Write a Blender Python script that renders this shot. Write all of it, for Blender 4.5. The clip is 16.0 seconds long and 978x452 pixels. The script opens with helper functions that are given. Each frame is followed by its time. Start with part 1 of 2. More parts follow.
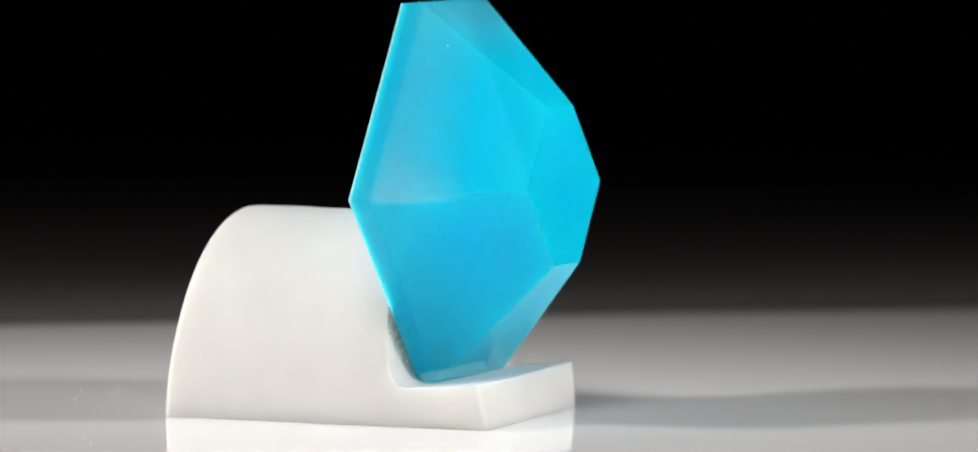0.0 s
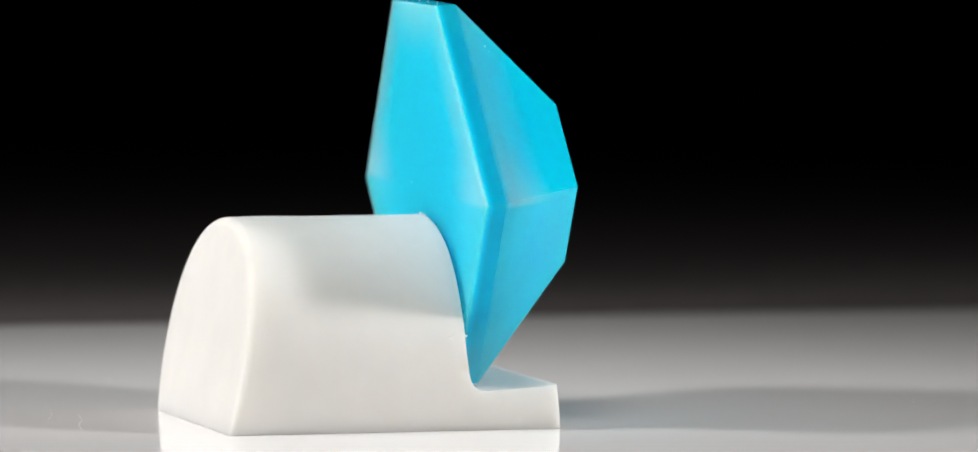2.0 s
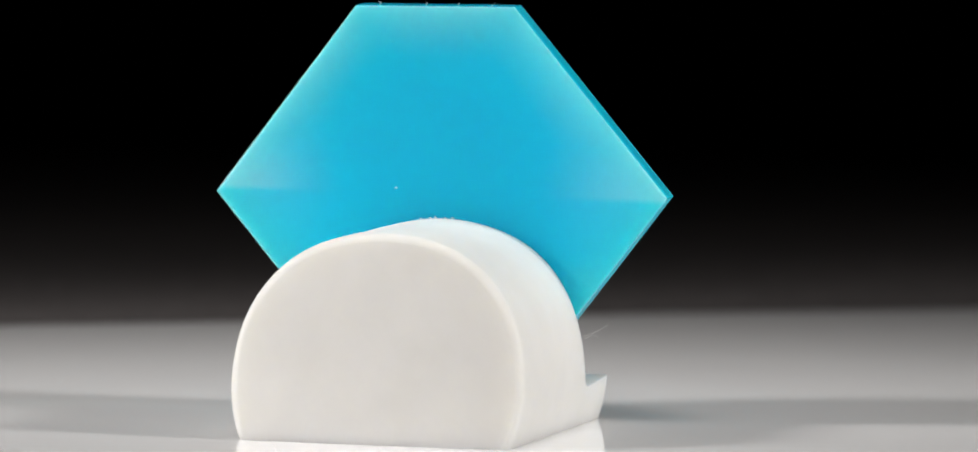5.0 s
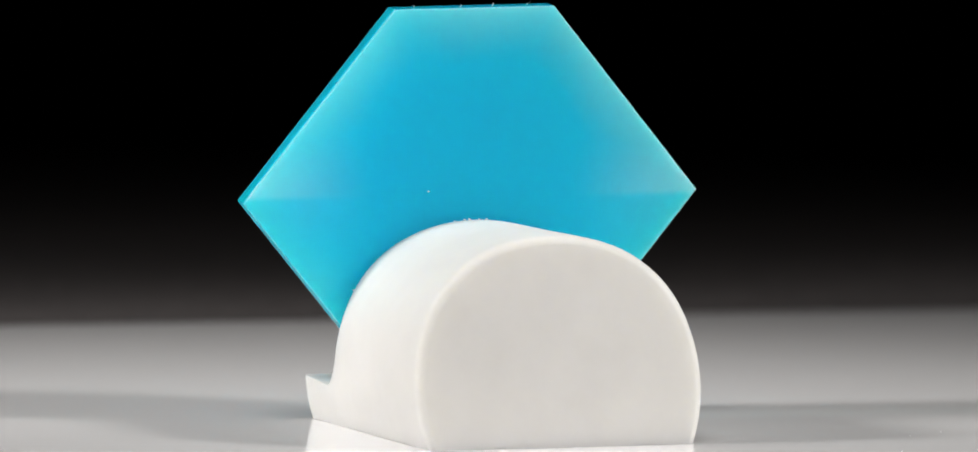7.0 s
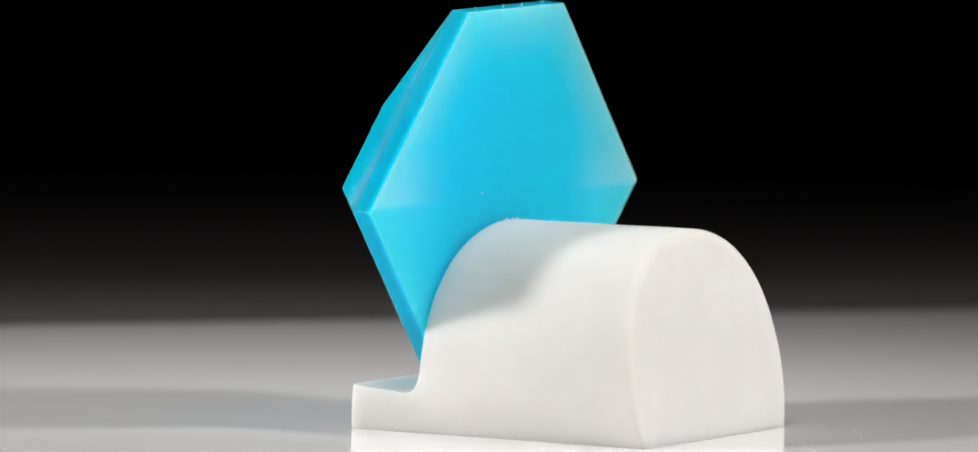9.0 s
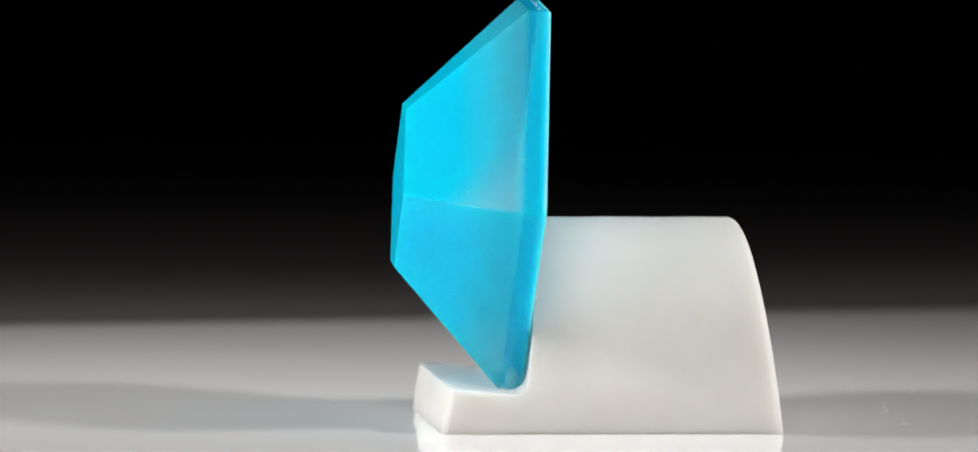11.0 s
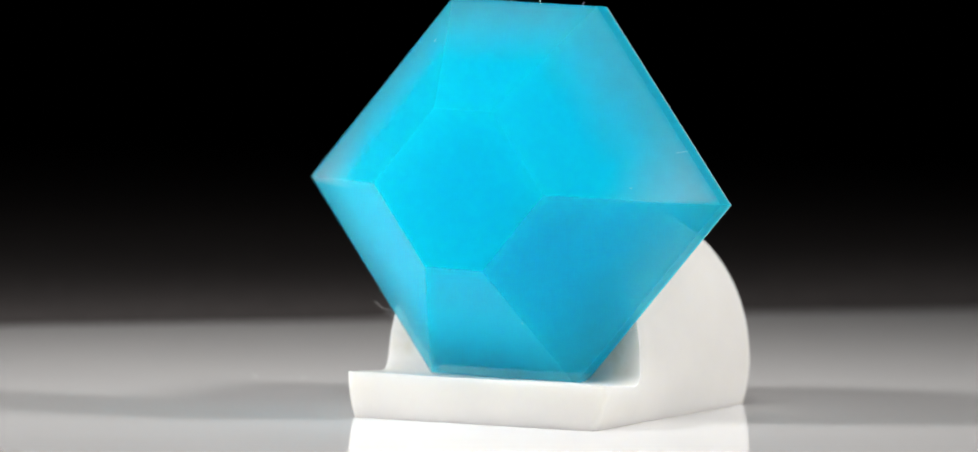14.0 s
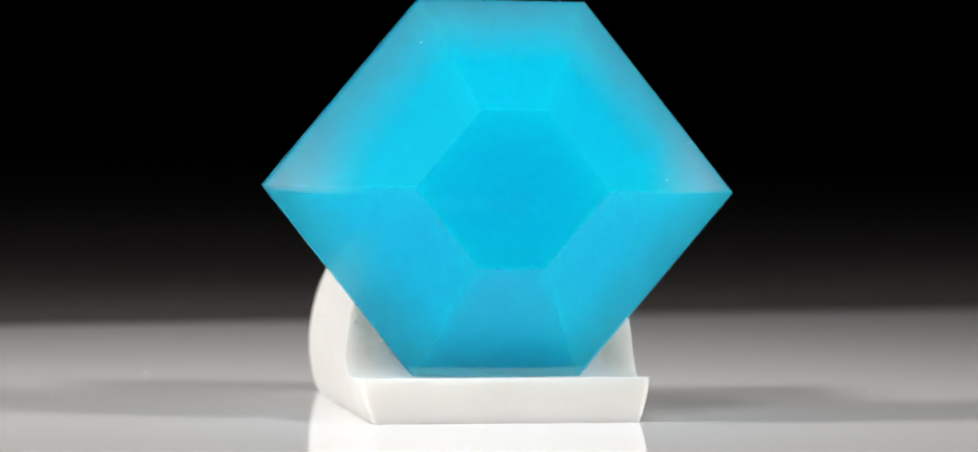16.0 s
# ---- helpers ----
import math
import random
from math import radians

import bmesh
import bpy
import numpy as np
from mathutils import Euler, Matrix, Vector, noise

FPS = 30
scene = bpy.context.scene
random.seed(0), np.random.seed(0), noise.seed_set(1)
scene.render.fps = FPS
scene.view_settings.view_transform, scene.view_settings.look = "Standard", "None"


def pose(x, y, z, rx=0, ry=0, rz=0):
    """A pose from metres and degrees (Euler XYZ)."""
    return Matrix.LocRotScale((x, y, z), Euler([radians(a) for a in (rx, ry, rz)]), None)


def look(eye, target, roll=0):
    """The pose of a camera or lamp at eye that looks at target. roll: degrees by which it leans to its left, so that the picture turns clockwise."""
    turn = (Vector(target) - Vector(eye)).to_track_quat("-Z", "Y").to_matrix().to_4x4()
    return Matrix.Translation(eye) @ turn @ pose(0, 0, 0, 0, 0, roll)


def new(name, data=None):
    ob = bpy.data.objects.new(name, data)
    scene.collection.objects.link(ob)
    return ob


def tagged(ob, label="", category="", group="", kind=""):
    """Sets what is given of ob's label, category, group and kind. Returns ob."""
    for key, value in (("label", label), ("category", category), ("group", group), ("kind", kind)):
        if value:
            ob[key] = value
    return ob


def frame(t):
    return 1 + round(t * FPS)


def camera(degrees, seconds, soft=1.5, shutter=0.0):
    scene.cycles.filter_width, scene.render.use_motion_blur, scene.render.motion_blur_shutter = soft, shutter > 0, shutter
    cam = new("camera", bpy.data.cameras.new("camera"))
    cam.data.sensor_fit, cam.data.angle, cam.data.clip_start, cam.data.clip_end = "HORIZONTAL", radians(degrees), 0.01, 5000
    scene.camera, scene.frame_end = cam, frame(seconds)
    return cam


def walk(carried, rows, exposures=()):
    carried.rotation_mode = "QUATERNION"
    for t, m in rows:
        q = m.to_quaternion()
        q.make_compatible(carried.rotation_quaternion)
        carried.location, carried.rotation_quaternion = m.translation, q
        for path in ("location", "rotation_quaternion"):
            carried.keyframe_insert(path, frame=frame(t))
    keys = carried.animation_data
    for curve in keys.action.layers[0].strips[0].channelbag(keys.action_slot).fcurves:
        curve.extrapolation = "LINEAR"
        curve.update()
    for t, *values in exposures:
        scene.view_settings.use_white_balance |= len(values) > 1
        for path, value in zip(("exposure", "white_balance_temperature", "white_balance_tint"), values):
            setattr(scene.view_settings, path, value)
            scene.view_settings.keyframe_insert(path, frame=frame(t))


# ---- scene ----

MM = 0.001

# camera: a long lens on a tripod, slightly above the table
cam = camera(6.19, 16.0, soft=1.6)
CAM = pose(0.000674, -0.5721, 0.0571, 90 - 4.479, 0, 0) @ pose(0, 0, 0, 0, 0, 0.584)
cam.data.dof.use_dof = True
cam.data.dof.focus_distance = 0.566
cam.data.dof.aperture_fstop = 46
walk(cam, [(0.0, CAM), (16.0, CAM)])


# ---- light ----
world = bpy.data.worlds.new("studio")
world.use_nodes = True
world.node_tree.nodes["Background"].inputs[0].default_value = (0.012, 0.012, 0.013, 1)
world.node_tree.nodes["Background"].inputs[1].default_value = 1.0
scene.world = world


def softbox_lamp(name, eye, target, size, watts, spread, colour=(1, 0.968, 0.952)):
    data = bpy.data.lights.new(name, "AREA")
    data.shape, data.size, data.size_y = "RECTANGLE", size[0], size[1]
    data.energy, data.color, data.spread = watts, colour, radians(spread)
    lamp = new(name, data)
    lamp.matrix_world = look(eye, target)
    return lamp


softbox_lamp("softbox", (-0.30, -0.085, 0.185), (-0.008, 0.010, 0.008), (0.05, 0.055), 0.0272, 24)
softbox_lamp("softbox", (0.30, -0.085, 0.185), (0, 0.002, 0.01), (0.05, 0.055), 0.0232, 24)
softbox_lamp("overhead_softbox", (-0.05, -0.205, 0.36), (-0.014, -0.036, 0), (0.14, 0.14), 0.052, 40)


# ---- materials ----
def material(name):
    m = bpy.data.materials.new(name)
    m.use_nodes = True
    nt = m.node_tree
    return m, nt, nt.nodes["Principled BSDF"]


def coords(nt):
    return nt.nodes.new("ShaderNodeTexCoord").outputs["Object"]


def noise_node(nt, scale, detail=4, rough=0.55):
    n = nt.nodes.new("ShaderNodeTexNoise")
    n.inputs["Scale"].default_value, n.inputs["Detail"].default_value, n.inputs["Roughness"].default_value = scale, detail, rough
    nt.links.new(coords(nt), n.inputs["Vector"])
    return n


def ramp(nt, source, stops):
    r = nt.nodes.new("ShaderNodeValToRGB")
    while len(r.color_ramp.elements) < len(stops):
        r.color_ramp.elements.new(0.5)
    for e, (p, c) in zip(r.color_ramp.elements, stops):
        e.position, e.color = p, (*c, 1)
    nt.links.new(source, r.inputs[0])
    return r.outputs[0]


def bump(nt, bsdf, source, strength, distance):
    b = nt.nodes.new("ShaderNodeBump")
    b.inputs["Strength"].default_value, b.inputs["Distance"].default_value = strength, distance
    nt.links.new(source, b.inputs["Height"])
    nt.links.new(b.outputs[0], bsdf.inputs["Normal"])


def mix_colour(nt, fac, a, b):
    m = nt.nodes.new("ShaderNodeMix")
    m.data_type = "RGBA"
    nt.links.new(fac, m.inputs["Factor"])
    for socket, value in ((m.inputs["A"], a), (m.inputs["B"], b)):
        if isinstance(value, tuple):
            socket.default_value = (*value, 1)
        else:
            nt.links.new(value, socket)
    return m.outputs["Result"]


def maths(nt, op, a, b=None):
    n = nt.nodes.new("ShaderNodeMath")
    n.operation = op
    for socket, value in zip(n.inputs, (a, b)):
        if isinstance(value, (int, float)):
            socket.default_value = value
        elif value is not None:
            nt.links.new(value, socket)
    return n.outputs[0]


def smooth_range(nt, source, lo, hi, out_lo=0.0, out_hi=1.0):
    n = nt.nodes.new("ShaderNodeMapRange")
    n.interpolation_type = "SMOOTHSTEP"
    for key, value in (("From Min", lo), ("From Max", hi), ("To Min", out_lo), ("To Max", out_hi)):
        n.inputs[key].default_value = value
    nt.links.new(source, n.inputs["Value"])
    return n.outputs["Result"]


def acrylic_material():
    m, nt, b = material("white_acrylic")
    n = noise_node(nt, 60)
    nt.links.new(ramp(nt, n.outputs["Fac"], [(0.3, (0.91, 0.905, 0.90)), (0.7, (0.94, 0.935, 0.93))]), b.inputs["Base Color"])
    smears = noise_node(nt, 35, 5, 0.65)
    nt.links.new(smooth_range(nt, smears.outputs["Fac"], 0.35, 0.75, 0.025, 0.07), b.inputs["Roughness"])
    b.inputs["IOR"].default_value = 1.44
    return m


def plaster_material():
    m, nt, b = material("white_carved_plaster")
    n = noise_node(nt, 240)
    white = ramp(nt, n.outputs["Fac"], [(0.3, (0.62, 0.614, 0.588)), (0.7, (0.66, 0.654, 0.628))])
    # grey-green glue smears on the cut face behind the stone
    split = nt.nodes.new("ShaderNodeSeparateXYZ")
    nt.links.new(coords(nt), split.inputs[0])
    near = maths(nt, "MULTIPLY", smooth_range(nt, split.outputs["X"], -3.6 * MM, -2.9 * MM), smooth_range(nt, split.outputs["Z"], 9.5 * MM, 5.5 * MM))
    near = maths(nt, "MULTIPLY", near, smooth_range(nt, split.outputs["Z"], 2.9 * MM, 3.4 * MM))
    blot = smooth_range(nt, noise_node(nt, 420, 5, 0.6).outputs["Fac"], 0.44, 0.68)
    fac = maths(nt, "MULTIPLY", maths(nt, "MULTIPLY", near, blot), 0.55)
    nt.links.new(mix_colour(nt, fac, white, (0.50, 0.48, 0.38)), b.inputs["Base Color"])
    b.inputs["Roughness"].default_value = 0.5
    b.inputs["Specular IOR Level"].default_value = 0.15
    b.inputs["Subsurface Weight"].default_value = 0.6
    b.inputs["Subsurface Radius"].default_value = (1.0, 0.95, 0.80)
    b.inputs["Subsurface Scale"].default_value = 3.0 * MM
    bump(nt, b, noise_node(nt, 1500, 6).outputs["Fac"], 0.12, 0.05 * MM)
    return m


def gem_material():
    m, nt, b = material("blue_translucent_stone")
    n = noise_node(nt, 120)
    blue = ramp(nt, n.outputs["Fac"], [(0.3, (0.002, 0.62, 0.93)), (0.7, (0.003, 0.65, 0.96))])
    # pale colour on the thin outer edge and side tips imitates light showing through
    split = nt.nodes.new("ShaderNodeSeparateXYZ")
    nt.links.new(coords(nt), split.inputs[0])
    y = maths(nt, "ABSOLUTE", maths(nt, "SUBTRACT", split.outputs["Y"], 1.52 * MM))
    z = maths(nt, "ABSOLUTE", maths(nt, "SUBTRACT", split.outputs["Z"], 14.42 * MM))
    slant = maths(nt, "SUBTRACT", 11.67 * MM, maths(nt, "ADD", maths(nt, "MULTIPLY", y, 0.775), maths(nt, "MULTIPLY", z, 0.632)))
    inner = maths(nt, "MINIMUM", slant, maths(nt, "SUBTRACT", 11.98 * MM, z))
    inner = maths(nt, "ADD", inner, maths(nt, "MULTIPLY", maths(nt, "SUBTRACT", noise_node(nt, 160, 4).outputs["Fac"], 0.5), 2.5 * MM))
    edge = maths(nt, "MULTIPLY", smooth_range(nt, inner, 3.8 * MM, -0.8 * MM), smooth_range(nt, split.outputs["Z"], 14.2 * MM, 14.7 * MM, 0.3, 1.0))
    # this painted paleness leaves out the narrow rim and the back
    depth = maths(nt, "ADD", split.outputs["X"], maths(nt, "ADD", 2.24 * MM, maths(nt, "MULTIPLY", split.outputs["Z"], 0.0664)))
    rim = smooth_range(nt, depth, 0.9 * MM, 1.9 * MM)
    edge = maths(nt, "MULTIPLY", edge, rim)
    # the underside facet is painted paler too, as if lit by the ledge
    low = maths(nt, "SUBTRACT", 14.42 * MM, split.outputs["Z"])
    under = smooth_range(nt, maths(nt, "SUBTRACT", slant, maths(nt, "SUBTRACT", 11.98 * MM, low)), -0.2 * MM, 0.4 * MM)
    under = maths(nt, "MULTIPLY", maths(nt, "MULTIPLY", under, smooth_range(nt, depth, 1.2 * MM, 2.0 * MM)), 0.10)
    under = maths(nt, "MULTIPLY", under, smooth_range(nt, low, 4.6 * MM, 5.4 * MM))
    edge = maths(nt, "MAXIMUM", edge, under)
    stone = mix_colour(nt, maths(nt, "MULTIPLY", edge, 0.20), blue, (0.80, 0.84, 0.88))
    # back painted darker: shade put into the colour where lamps overbrighten it
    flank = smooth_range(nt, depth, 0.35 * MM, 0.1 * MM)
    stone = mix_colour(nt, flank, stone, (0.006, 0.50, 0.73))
    # pale colour in the side tips of the back imitates light coming through
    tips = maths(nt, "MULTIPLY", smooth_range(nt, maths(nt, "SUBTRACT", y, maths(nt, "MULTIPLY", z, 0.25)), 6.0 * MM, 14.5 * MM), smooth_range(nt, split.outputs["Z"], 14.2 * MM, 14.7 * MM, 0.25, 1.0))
    # upper front points get the same painted light
    end_glow = maths(nt, "MULTIPLY", maths(nt, "MULTIPLY", smooth_range(nt, maths(nt, "SUBTRACT", y, maths(nt, "MULTIPLY", z, 0.25)), 8.5 * MM, 15.0 * MM), smooth_range(nt, split.outputs["Z"], 14.3 * MM, 14.6 * MM)), smooth_range(nt, depth, 1.1 * MM, 2.2 * MM))
    stone = mix_colour(nt, maths(nt, "MULTIPLY", end_glow, 0.38), stone, (0.84, 0.80, 0.86))
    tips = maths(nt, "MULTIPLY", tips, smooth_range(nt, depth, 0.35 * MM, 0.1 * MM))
    # pale margin on the back: painted glow, seen through the clear front edge
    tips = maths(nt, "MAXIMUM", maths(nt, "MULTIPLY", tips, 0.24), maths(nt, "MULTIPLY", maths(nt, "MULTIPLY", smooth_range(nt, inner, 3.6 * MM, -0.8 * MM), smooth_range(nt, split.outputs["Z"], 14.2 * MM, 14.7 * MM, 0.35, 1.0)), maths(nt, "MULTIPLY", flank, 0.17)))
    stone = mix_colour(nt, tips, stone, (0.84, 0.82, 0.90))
    # rim painted darker blue, shade that holds down the glow of thin stone
    rim_shade = maths(nt, "MULTIPLY", smooth_range(nt, depth, 0.10 * MM, 0.30 * MM), smooth_range(nt, depth, 1.7 * MM, 1.3 * MM))
    nt.links.new(mix_colour(nt, maths(nt, "MULTIPLY", rim_shade, 0.7), stone, (0.004, 0.40, 0.82)), b.inputs["Base Color"])
    # the cut facets are polished, the flat back is finely ground
    nt.links.new(smooth_range(nt, depth, 0.05 * MM, 0.2 * MM, 0.60, 0.20), b.inputs["Roughness"])
    b.inputs["IOR"].default_value = 1.5
    b.inputs["Specular IOR Level"].default_value = 0.16
    b.inputs["Subsurface Weight"].default_value = 1.0
    b.inputs["Subsurface Radius"].default_value = (2.5, 11.0, 10.0)
    b.inputs["Subsurface Scale"].default_value = 1.0 * MM
    # shell-like fracture ripples in one upper tip
    chip = maths(nt, "MULTIPLY", smooth_range(nt, split.outputs["Y"], 8.5 * MM, 12.5 * MM), smooth_range(nt, split.outputs["Z"], 14.6 * MM, 15.2 * MM))
    chip = maths(nt, "MULTIPLY", chip, smooth_range(nt, depth, 1.4 * MM, 1.9 * MM))
    ripple = maths(nt, "MULTIPLY", noise_node(nt, 1100, 3, 0.6).outputs["Fac"], maths(nt, "MULTIPLY", chip, 14.0))
    bump(nt, b, maths(nt, "ADD", noise_node(nt, 2200, 5).outputs["Fac"], ripple), 0.06, 0.03 * MM)
    # some light passes through the stone, part of it straight and part scattered
    clear = nt.nodes.new("ShaderNodeBsdfTransparent")
    clear.inputs["Color"].default_value = (0.74, 0.98, 0.97, 1)
    milky = nt.nodes.new("ShaderNodeBsdfTranslucent")
    milky.inputs["Color"].default_value = (0.02, 0.80, 0.98, 1)
    passing = nt.nodes.new("ShaderNodeMixShader")
    nt.links.new(smooth_range(nt, inner, 4.5 * MM, -0.5 * MM, 0.6, 0.25), passing.inputs[0])
    nt.links.new(clear.outputs[0], passing.inputs[1])
    nt.links.new(milky.outputs[0], passing.inputs[2])
    share = nt.nodes.new("ShaderNodeMixShader")
    nt.links.new(maths(nt, "MULTIPLY", smooth_range(nt, inner, 4.5 * MM, -0.5 * MM, 0.42, 0.74), smooth_range(nt, depth, 0.1 * MM, 0.7 * MM, 0.35, 1.0)), share.inputs[0])
    nt.links.new(b.outputs[0], share.inputs[1])
    nt.links.new(passing.outputs[0], share.inputs[2])
    nt.links.new(share.outputs[0], nt.nodes["Material Output"].inputs["Surface"])
    return m


def cloth_material():
    m, nt, b = material("dark_grey_cloth")
    n = noise_node(nt, 900)
    nt.links.new(ramp(nt, n.outputs["Fac"], [(0.3, (0.088, 0.080, 0.079)), (0.7, (0.126, 0.115, 0.113))]), b.inputs["Base Color"])
    b.inputs["Roughness"].default_value = 1.0
    b.inputs["Specular IOR Level"].default_value = 0.0
    bump(nt, b, n.outputs["Fac"], 0.3, 0.3 * MM)
    return m


def plain_material(name, colour, rough):
    m, nt, b = material(name)
    n = noise_node(nt, 3000)
    nt.links.new(ramp(nt, n.outputs["Fac"], [(0.3, tuple(c * 0.8 for c in colour)), (0.7, colour)]), b.inputs["Base Color"])
    b.inputs["Roughness"].default_value = rough
    return m


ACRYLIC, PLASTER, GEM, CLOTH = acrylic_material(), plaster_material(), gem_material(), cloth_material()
VELVET = plain_material("black_velvet", (0.008, 0.008, 0.008), 1.0)
LINT = plain_material("white_lint", (0.85, 0.85, 0.85), 0.6)
GLUE = plain_material("yellowish_dried_glue", (0.62, 0.59, 0.48), 0.5)
DIRT = plain_material("dark_glue_residue", (0.07, 0.075, 0.06), 0.6)


# ---- mesh helpers ----
def solid(name, bm, mat, smooth_angle=None):
    bmesh.ops.recalc_face_normals(bm, faces=bm.faces)
    me = bpy.data.meshes.new(name)
    bm.to_mesh(me)
    bm.free()
    me.materials.append(mat)
    if smooth_angle is not None:
        me.polygons.foreach_set("use_smooth", [True] * len(me.polygons))
        me.set_sharp_from_angle(angle=radians(smooth_angle))
    return new(name, me)


def part(name, bm, mat, parent, label="", smooth_angle=None):
    ob = solid(name, bm, mat, smooth_angle)
    ob.parent = parent
    return tagged(ob, label)


def bevel(ob, width, segments, angle=40):
    mod = ob.modifiers.new("bevel", "BEVEL")
    mod.width, mod.segments, mod.limit_method, mod.angle_limit = width, segments, "ANGLE", radians(angle)
    return ob


def box_bm(x0, y0, z0, x1, y1, z1):
    bm = bmesh.new()
    bmesh.ops.create_cube(bm, size=1)
    bmesh.ops.scale(bm, vec=(x1 - x0, y1 - y0, z1 - z0), verts=bm.verts)
    bmesh.ops.translate(bm, vec=((x0 + x1) / 2, (y0 + y1) / 2, (z0 + z1) / 2), verts=bm.verts)
    return bm


# ---- setting ----
def setting():
    tagged(solid("ground", box_bm(-1.5, -1.5, -0.05, 1.5, 1.5, -0.0015), VELVET), "black velvet table top under the turntable", "table", kind="structure")
    tagged(solid("wall_north", box_bm(-1.5, 1.5, -0.05, 1.5, 1.54, 1.6), VELVET), "black velvet backdrop hanging behind the table", "backdrop", kind="structure")
    tagged(solid("wall_south", box_bm(-1.5, -1.54, -0.05, 1.5, -1.5, 1.6), VELVET), "dark studio wall", "wall", kind="structure")
    tagged(solid("wall_east", box_bm(1.5, -1.54, -0.05, 1.54, 1.54, 1.6), VELVET), "dark studio wall", "wall", kind="structure")
    tagged(solid("wall_west", box_bm(-1.54, -1.54, -0.05, -1.5, 1.54, 1.6), VELVET), "dark studio wall", "wall", kind="structure")
    tagged(solid("ceiling", box_bm(-1.54, -1.54, 1.6, 1.54, 1.54, 1.64), VELVET), "dark studio ceiling", "ceiling", kind="structure")


def make_backdrop():
    """A dark sweep of cloth whose front hem lies across the back of the plate."""
    bm = bmesh.new()
    cols, rows = 120, (0.0, 0.004, 0.010, 0.02, 0.06, 0.15, 0.35, 0.7, 1.1)
    grid = []
    for j, d in enumerate(rows):
        line = []
        for i in range(cols + 1):
            x = -0.6 + 1.2 * i / cols
            hem = 0.0725 + 0.32 * max(-0.12, min(0.12, x)) + 0.0012 * noise.noise(Vector((x * 40, 0.3, 0)))
            ripple = 0.0004 * noise.noise(Vector((x * 25, d * 12, 1.7))) if j > 1 else 0.0
            line.append(bm.verts.new((x, hem + d, (0.0001, 0.0004, 0.0006)[min(j, 2)] + ripple + (0.25 * max(0.0, d - 0.5) ** 2))))
        grid.append(line)
    for a, b in zip(grid, grid[1:]):
        for i in range(cols):
            bm.faces.new((a[i], a[i + 1], b[i + 1], b[i]))
    ob = solid("backdrop", bm, CLOTH, 40)
    return tagged(ob, "dark grey cloth sweep laid across the back of the plate", "backdrop", kind="structure")


def make_turntable():
    bm = bmesh.new()
    bmesh.ops.create_cone(bm, cap_ends=True, segments=160, radius1=0.11, radius2=0.11, depth=0.0015)
    bmesh.ops.translate(bm, vec=(0, 0, -0.00075), verts=bm.verts)
    ob = solid("turntable", bm, ACRYLIC)
    bevel(ob, 0.0003, 3)
    return tagged(ob, "glossy white acrylic turntable plate with dust specks", "turntable")


# ---- carved stand: a flat-bottomed half cylinder cut down to a ledge ----
R_STAND, Z_STAND = 9.32, 3.63


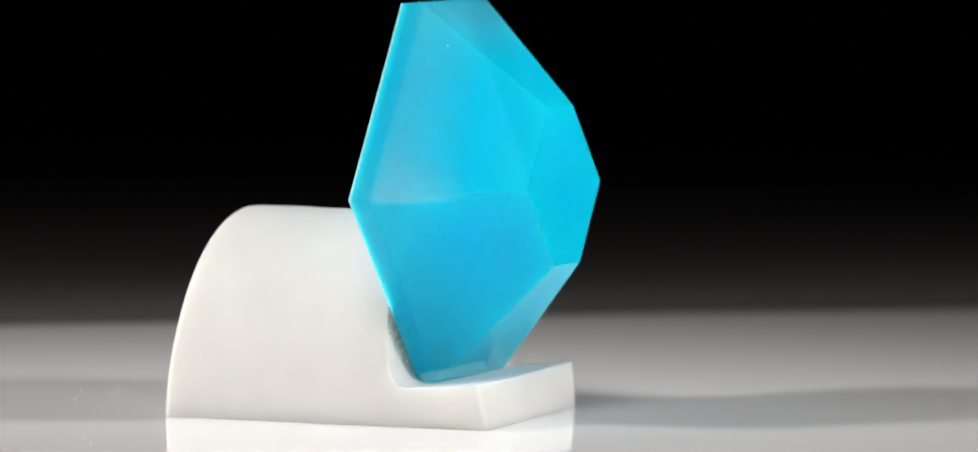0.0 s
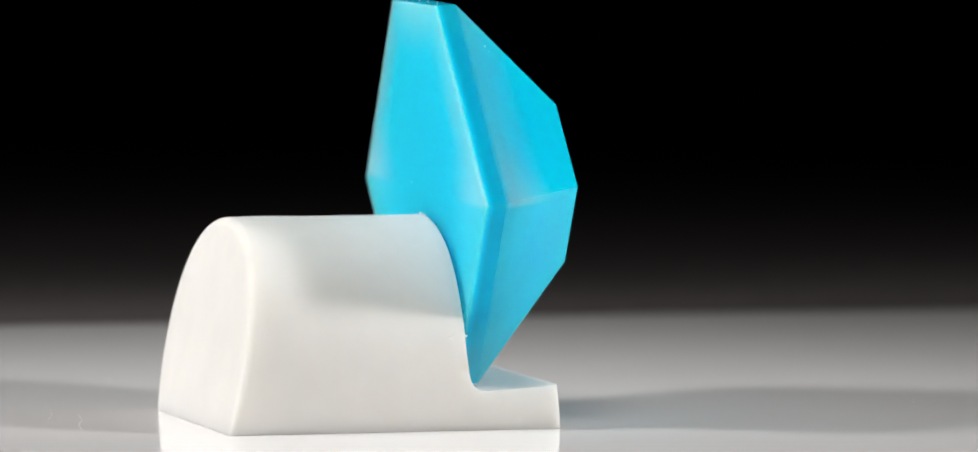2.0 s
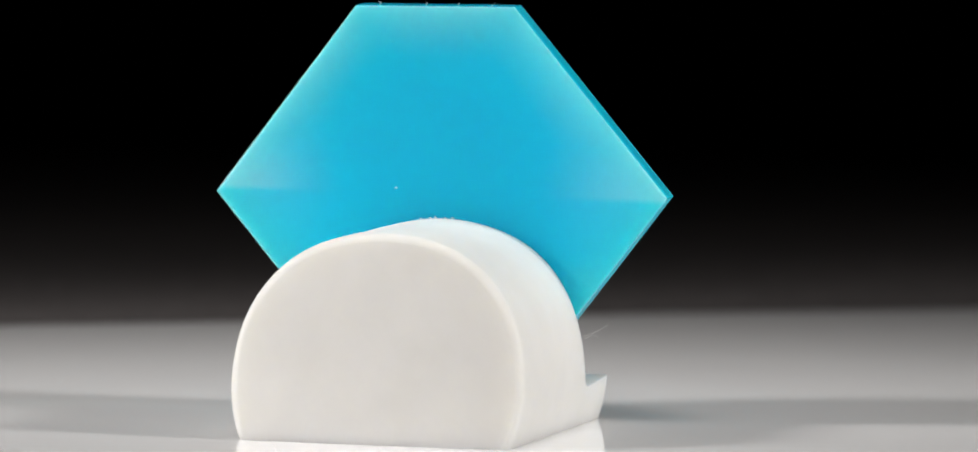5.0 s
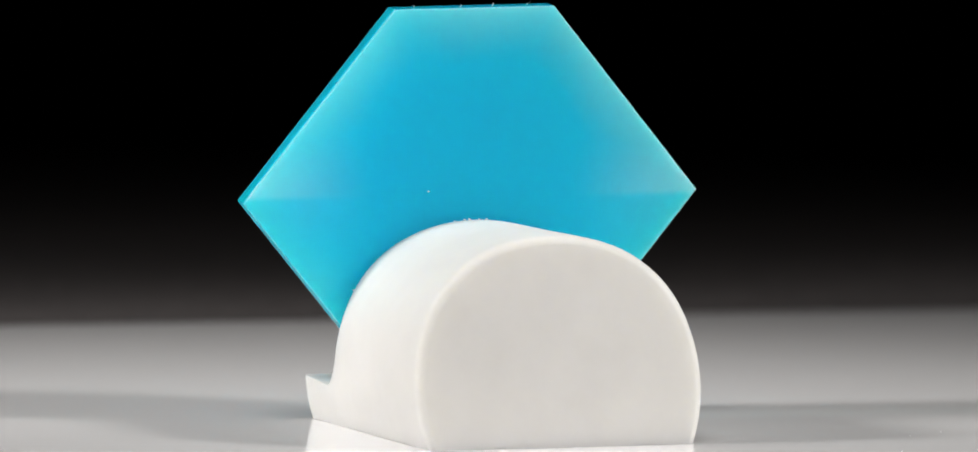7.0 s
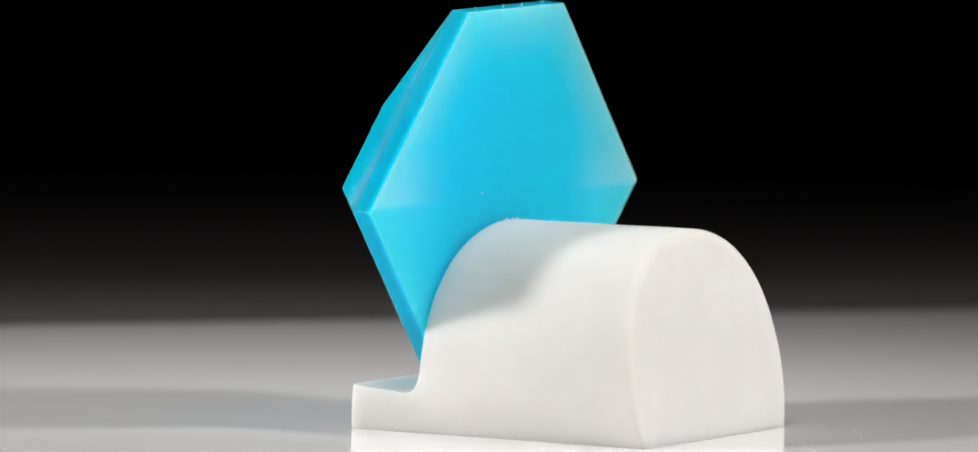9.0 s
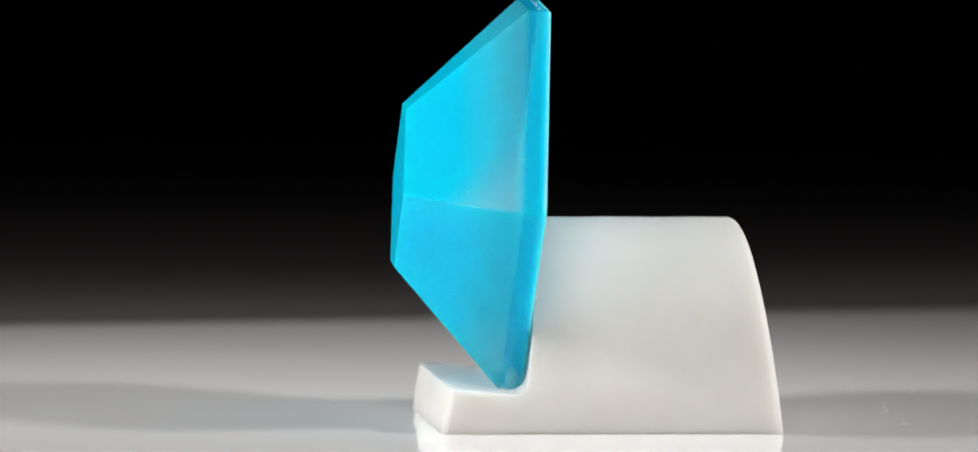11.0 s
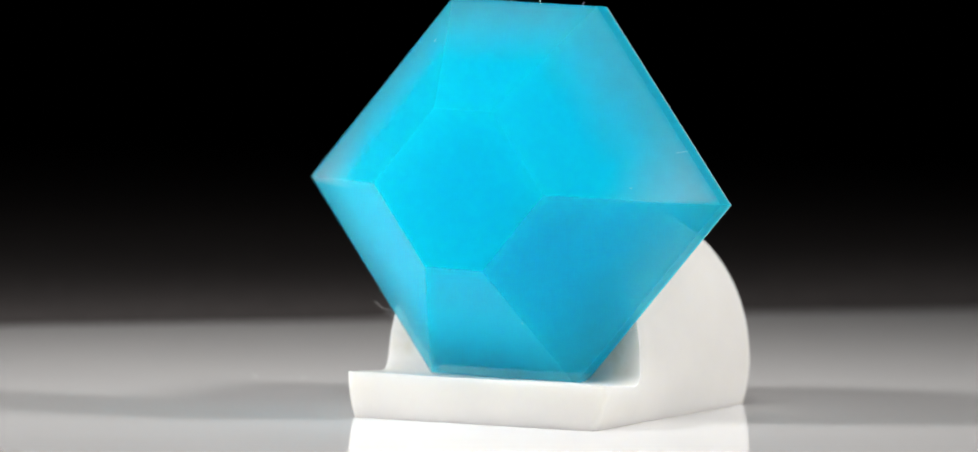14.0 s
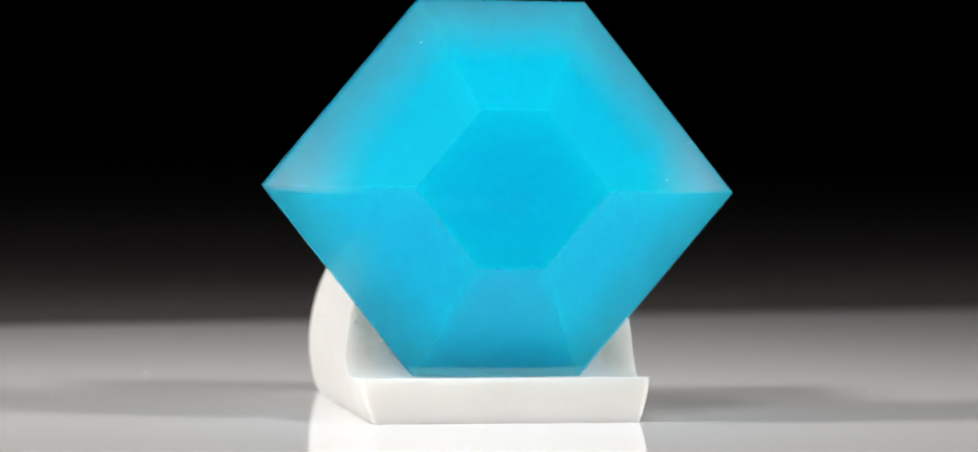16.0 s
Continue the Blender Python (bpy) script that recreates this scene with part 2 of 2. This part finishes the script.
def make_stand():
    a0 = math.asin(-Z_STAND / R_STAND)
    n = 72
    arc = [a0 + (math.pi - 2 * a0) * i / n for i in range(n + 1)]
    # slightly squared shoulders
    full = [R_STAND * (1 + (0.030 * math.sin(2 * a) ** 2 if a > 0 and a < math.pi else 0.0)) for a in arc]
    prof = [(r * math.cos(a), max(0.0, Z_STAND + r * math.sin(a))) for r, a in zip(full, arc)]

    def back(z):
        return -18.45 + 0.160 * z

    def wall(z, v):
        seat = 0.12 * max(0.0, min(1.0, (z - 3) / 2)) * max(0.0, min(1.0, 0.5 - v / 4))
        return -2.55 - 0.0664 * (z - 2.5) - seat

    def front(z):
        return 3.25 - 0.17 * z

    stations = [(("r", 15.0 * i), 99) for i in range(7)] + [(("b", i / 14), 99) for i in range(1, 15)]
    stations += [(("w", 0.0), zt) for zt in (12, 10, 8, 6.5, 5.2, 4.2, 3.6)]
    stations += [(("w", 0.08), 3.15), (("w", 0.25), 2.8), (("w", 0.5), 2.6), (("w", 0.9), 2.5)]
    stations += [(("f", k), 2.52 + 0.34 * k) for k in (0.3, 0.5, 0.7, 0.85, 0.905, 0.93, 0.955, 0.975, 0.99, 1.0)]
    bm = bmesh.new()
    rings = []
    for (kind, k), zt in stations:
        ring = []
        for v, z in prof:
            zz = min(z, zt)
            if kind == "r":
                # rounded back edge, eased out towards the foot
                rb = 0.5
                inset = rb * (1 - math.sin(radians(k)))
                v *= 1 - inset / R_STAND
                zz = max(0.0, Z_STAND + (z - Z_STAND) * (1 - inset / R_STAND) - inset * Z_STAND / R_STAND * max(0.0, 1 - z / Z_STAND))
                u = back(zz) + rb * (1 - math.cos(radians(k)))
            elif kind == "b":
                u = back(zz) * (1 - k) + wall(zz, v) * k
            elif kind == "w":
                u = wall(zz, v) + k
            else:
                u = (wall(zz, v) + 0.9) * (1 - k) + front(zz) * k
            if zt < Z_STAND:
                c = math.sqrt(R_STAND ** 2 - (zt - Z_STAND) ** 2)
                v = max(-c, min(c, v))
            if kind == "f":
                # softened front corners
                rc, d = 0.45, (1 - k) * 4.8
                if d < rc:
                    v *= 1 - (rc - math.sqrt(rc * rc - (rc - d) ** 2)) / R_STAND
            if kind in "br":
                along = k if kind == "b" else 0.05
                v *= 1 + (0.004 if v < 0 else 0.027) * (1 - along)
            if v > 0 and kind in "bw":
                # the arch is a little narrower on this side of the cut face
                v *= 1 - 0.022 * (k if kind == "b" else 1.0) * max(0.0, min(1.0, (zz - 2.6) / 1.5))
            if kind not in "br":
                u += v * 0.052 * (1 - k if kind == "f" else 1)
            else:
                u += v * (0.052 * along + 0.012 * (1 - along))
            w = noise.noise(Vector((u * 0.23, v * 0.23, zz * 0.23))) * 0.07
            ring.append(bm.verts.new((u, v * (1 + w * 0.05), zz + (w if zz > 0.5 else 0))))
        rings.append(ring)
    for r0, r1 in zip(rings, rings[1:]):
        for i in range(n):
            bm.faces.new((r0[i], r0[i + 1], r1[i + 1], r1[i]))
        bm.faces.new((r0[n], r0[0], r1[0], r1[n]))
    bm.faces.new(rings[0])
    bm.faces.new(rings[-1])
    bmesh.ops.remove_doubles(bm, verts=bm.verts, dist=0.004)
    m = pose(0, 0.0, 0, 0, 0, 3.0)
    shift = Matrix.Translation((0, 1.38, 0.0))
    weight = bm.edges.layers.float.new("bevel_weight_edge")
    for e in bm.edges:
        if len(e.link_faces) == 2 and e.calc_face_angle(0.0) > radians(50):
            e[weight] = 0.12 if max(v.co.z for v in e.verts) < 0.05 else 1.0
    bm.transform(Matrix.Scale(MM, 4) @ shift @ m)
    ob = solid("display_stand", bm, PLASTER, 50)
    bevel(ob, 0.35 * MM, 4).modifiers["bevel"].limit_method = "WEIGHT"
    return tagged(ob, "white carved half-cylinder stand with a low ledge holding the blue stone", "display stand")


# ---- faceted stone ----
def make_gem():
    bm = bmesh.new()

    def hexa(u, tip, half, top):
        return [bm.verts.new((u, y, z)) for y, z in ((-tip, 0), (-top, half), (top, half), (tip, 0), (top, -half), (-top, -half))]

    rings = [hexa(0, 15.05, 11.98, 5.28), hexa(1.42, 15.05, 11.98, 5.28), hexa(8.42, 6.18, 5.0, 2.10)]
    bm.faces.new(rings[0])
    bm.faces.new(rings[2])
    for r0, r1 in zip(rings, rings[1:]):
        for i in range(6):
            bm.faces.new((r0[i], r0[(i + 1) % 6], r1[(i + 1) % 6], r1[i]))
    bm.transform(Matrix.Scale(MM, 4) @ Matrix.Translation((-3.2, 1.52, 14.42)) @ pose(0, 0, 0, -0.93, -3.8, 0))
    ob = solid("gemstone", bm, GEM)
    bevel(ob, 0.08 * MM, 2, 70)
    return tagged(ob, "translucent sky-blue faceted hexagonal stone leaning on the white stand", "gemstone")


# ---- lint, crumbs and marks ----
def speck_bm(place, size, seed):
    rnd = random.Random(seed)
    bm = bmesh.new()
    bmesh.ops.create_icosphere(bm, subdivisions=1, radius=1)
    for v in bm.verts:
        v.co *= rnd.uniform(0.65, 1.25)
    bm.transform(Matrix.Scale(MM, 4) @ Matrix.Translation(place) @ pose(0, 0, 0, rnd.uniform(0, 90), rnd.uniform(0, 90), 0) @ Matrix.Diagonal((*size, 1)))
    return bm


def fibre_bm(points, radius):
    """A thin four-sided thread through a few points, in millimetres."""
    pts = [Vector(p) for p in points]
    line = []
    for i in range(len(pts) - 1):
        p0, p1, p2, p3 = pts[max(i - 1, 0)], pts[i], pts[i + 1], pts[min(i + 2, len(pts) - 1)]
        for k in range(4):
            t = k / 4
            line.append(0.5 * (2 * p1 + (p2 - p0) * t + (2 * p0 - 5 * p1 + 4 * p2 - p3) * t * t + (3 * p1 - p0 - 3 * p2 + p3) * t ** 3))
    line.append(pts[-1])
    bm = bmesh.new()
    rings = []
    for i, p in enumerate(line):
        d = (line[min(i + 1, len(line) - 1)] - line[max(i - 1, 0)]).normalized()
        a = d.orthogonal().normalized()
        c = d.cross(a)
        r = radius * (1 - 0.5 * i / len(line))
        rings.append([bm.verts.new((p + a * r * x + c * r * y) * MM) for x, y in ((1, 0), (0, 1), (-1, 0), (0, -1))])
    for r0, r1 in zip(rings, rings[1:]):
        for i in range(4):
            bm.faces.new((r0[i], r0[(i + 1) % 4], r1[(i + 1) % 4], r1[i]))
    bm.faces.new(rings[0])
    bm.faces.new(rings[-1])
    return bm


def dust_on_turntable(plate):
    for i, (x, y, r) in enumerate(((-29.9, -18.4, 0.16), (-25.9, -18.9, 0.14), (-15.0, -25.8, 0.12), (-16.8, -23.0, 0.09), (-17.6, 28.4, 0.13), (-18.6, 27.9, 0.08), (22.0, -27.0, 0.08), (31.0, 6.0, 0.09), (12.0, 33.0, 0.08))):
        part("dust_speck", speck_bm((x, y, r * 0.5), (r * 0.42, r * 0.42, r * 0.35), i), LINT, plate)
    part("lint_fibre", fibre_bm(((-26.4, -3.6, 0.05), (-26.6, -3.3, 0.35), (-26.3, -3.0, 0.6), (-26.5, -2.7, 0.95)), 0.016), LINT, plate)
    part("lint_fibre", fibre_bm(((-27.1, 3.4, 0.05), (-26.8, 3.7, 0.3), (-26.9, 3.9, 0.75)), 0.011), LINT, plate)
    part("lint_fibre", fibre_bm(((-27.2, 3.0, 0.04), (-26.9, 3.5, 0.08), (-26.5, 3.6, 0.05)), 0.010), LINT, plate)


def arch_point(angle, lift=0.0):
    """A place on the front edge of the stand's arch; angle from the crown towards the +v side, in degrees."""
    a = radians(90 - angle)
    r = R_STAND + lift
    v, z = r * math.cos(a), Z_STAND + r * math.sin(a)
    return Vector((-2.55 - 0.0664 * (z - 2.5), v + 1.2 - 0.13, z))


def crumbs_on_stand(holder):
    rnd = random.Random(4)
    for i, angle in enumerate((-4, -1, 3, 5, 9, 27, 34, 36, 58)):
        r = rnd.uniform(0.05, 0.11)
        part("plaster_crumb", speck_bm(arch_point(angle, 0.06) + Vector((-0.10, 0.18, 0)), (r, r * 1.5, r), 20 + i), LINT, holder)
    for i, angle in enumerate((-19, -21, -61, -63, -66, -69)):
        r = rnd.uniform(0.05, 0.10)
        part("glue_residue", speck_bm(arch_point(angle, 0.06) + Vector((-0.10, 0.18, 0)), (r, r * 0.8, r * 1.9), 40 + i), DIRT, holder, "dark dried glue")
    # a torn flap of plaster by the foot of the cut face
    part("plaster_crumb", speck_bm((-2.95, -7.4, 5.9), (0.12, 0.10, 0.4), 60), PLASTER, holder)
    for i, (v, z) in enumerate(((-6.6, 6.6), (-6.4, 6.0), (-6.0, 5.3), (-5.7, 4.7), (-5.2, 3.9))):
        part("glue_residue", speck_bm((-2.68 - 0.066 * (z - 2.5), v, z), (0.1, 0.3, 0.45), 70 + i), GLUE, holder, "yellowish dried glue")
    part("lint_fibre", fibre_bm(((-3.9, -8.4, 5.9), (-4.2, -8.8, 6.05), (-4.0, -9.4, 6.3), (-4.0, -10.0, 6.7)), 0.011), LINT, holder)
    part("lint_fibre", fibre_bm(((-3.8, -8.4, 5.7), (-4.1, -9.0, 6.0), (-4.4, -9.5, 5.9)), 0.009), LINT, holder)


def marks_on_gem(stone):
    to_stand = Matrix.Translation((-3.2, 1.52, 14.42)) @ pose(0, 0, 0, -0.93, -3.8, 0)

    def bevel_u(y, z):
        n = (0.775 * abs(y) + 0.632 * abs(z))
        return 1.42 + 7.0 * (11.67 - n) / (11.67 - 4.71)

    for i, (y, z, r) in enumerate(((-5.35, 9.2, 0.08), (-5.3, 8.9, 0.035), (10.3, 0.75, 0.06), (6.0, 6.2, 0.05), (3.4, -8.2, 0.05))):
        part("dust_speck", speck_bm(to_stand @ Vector((min(bevel_u(y, z), 8.42), y, z)), (r * 0.5, r, r * 1.2), 90 + i), LINT, stone)
    part("scratch", fibre_bm([to_stand @ Vector((bevel_u(y, -0.75) + 0.01, y, -0.75)) for y in (9.9, 10.3, 10.8)], 0.014), LINT, stone, "fine white scratch")
    rnd = random.Random(11)
    for i in range(9):
        y, z = rnd.uniform(7.2, 12.0), rnd.uniform(0.6, 3.2)
        dy, dz = rnd.uniform(0.3, 0.7), rnd.uniform(-0.25, 0.35)
        line = [to_stand @ Vector((bevel_u(y + dy * k, z + dz * k) + 0.002, y + dy * k, z + dz * k)) for k in (0, 0.5, 1)]
        part("scratch", fibre_bm(line, 0.010), LINT, stone, "fine white scratch")
    part("dust_speck", speck_bm(to_stand @ Vector((0, 2.9, 0.4)), (0.05, 0.09, 0.09), 99), LINT, stone)
    for i, y in enumerate((-3.6, -1.3, 0.8, 3.9)):
        top = to_stand @ Vector((0.6, y, 11.95))
        part("lint_fibre", fibre_bm((top, top + Vector((0.05, -0.1, 0.14)), top + Vector((0.0, -0.25 + 0.1 * i, 0.26))), 0.02), LINT, stone)
    foot = to_stand @ Vector((1.42, -5.28, -11.9))
    part("lint_fibre", fibre_bm((foot + Vector((0, 0.6, 0)), foot + Vector((0.1, 0.8, 0.2)), foot + Vector((0.15, 0.7, 0.5))), 0.03), LINT, stone)


setting()
make_backdrop()
turntable = make_turntable()
dust_on_turntable(turntable)
stand = make_stand()
crumbs_on_stand(stand)
gem = make_gem()
marks_on_gem(gem)


# ---- the turn of the table and what stands on it ----
def motions():
    rows = [(float(t), pose(0, 0, 0, 0, 0, -22.374 + 18.7317 * t)) for t in range(17)]
    for thing in (turntable, stand, gem):
        walk(thing, rows)


motions()
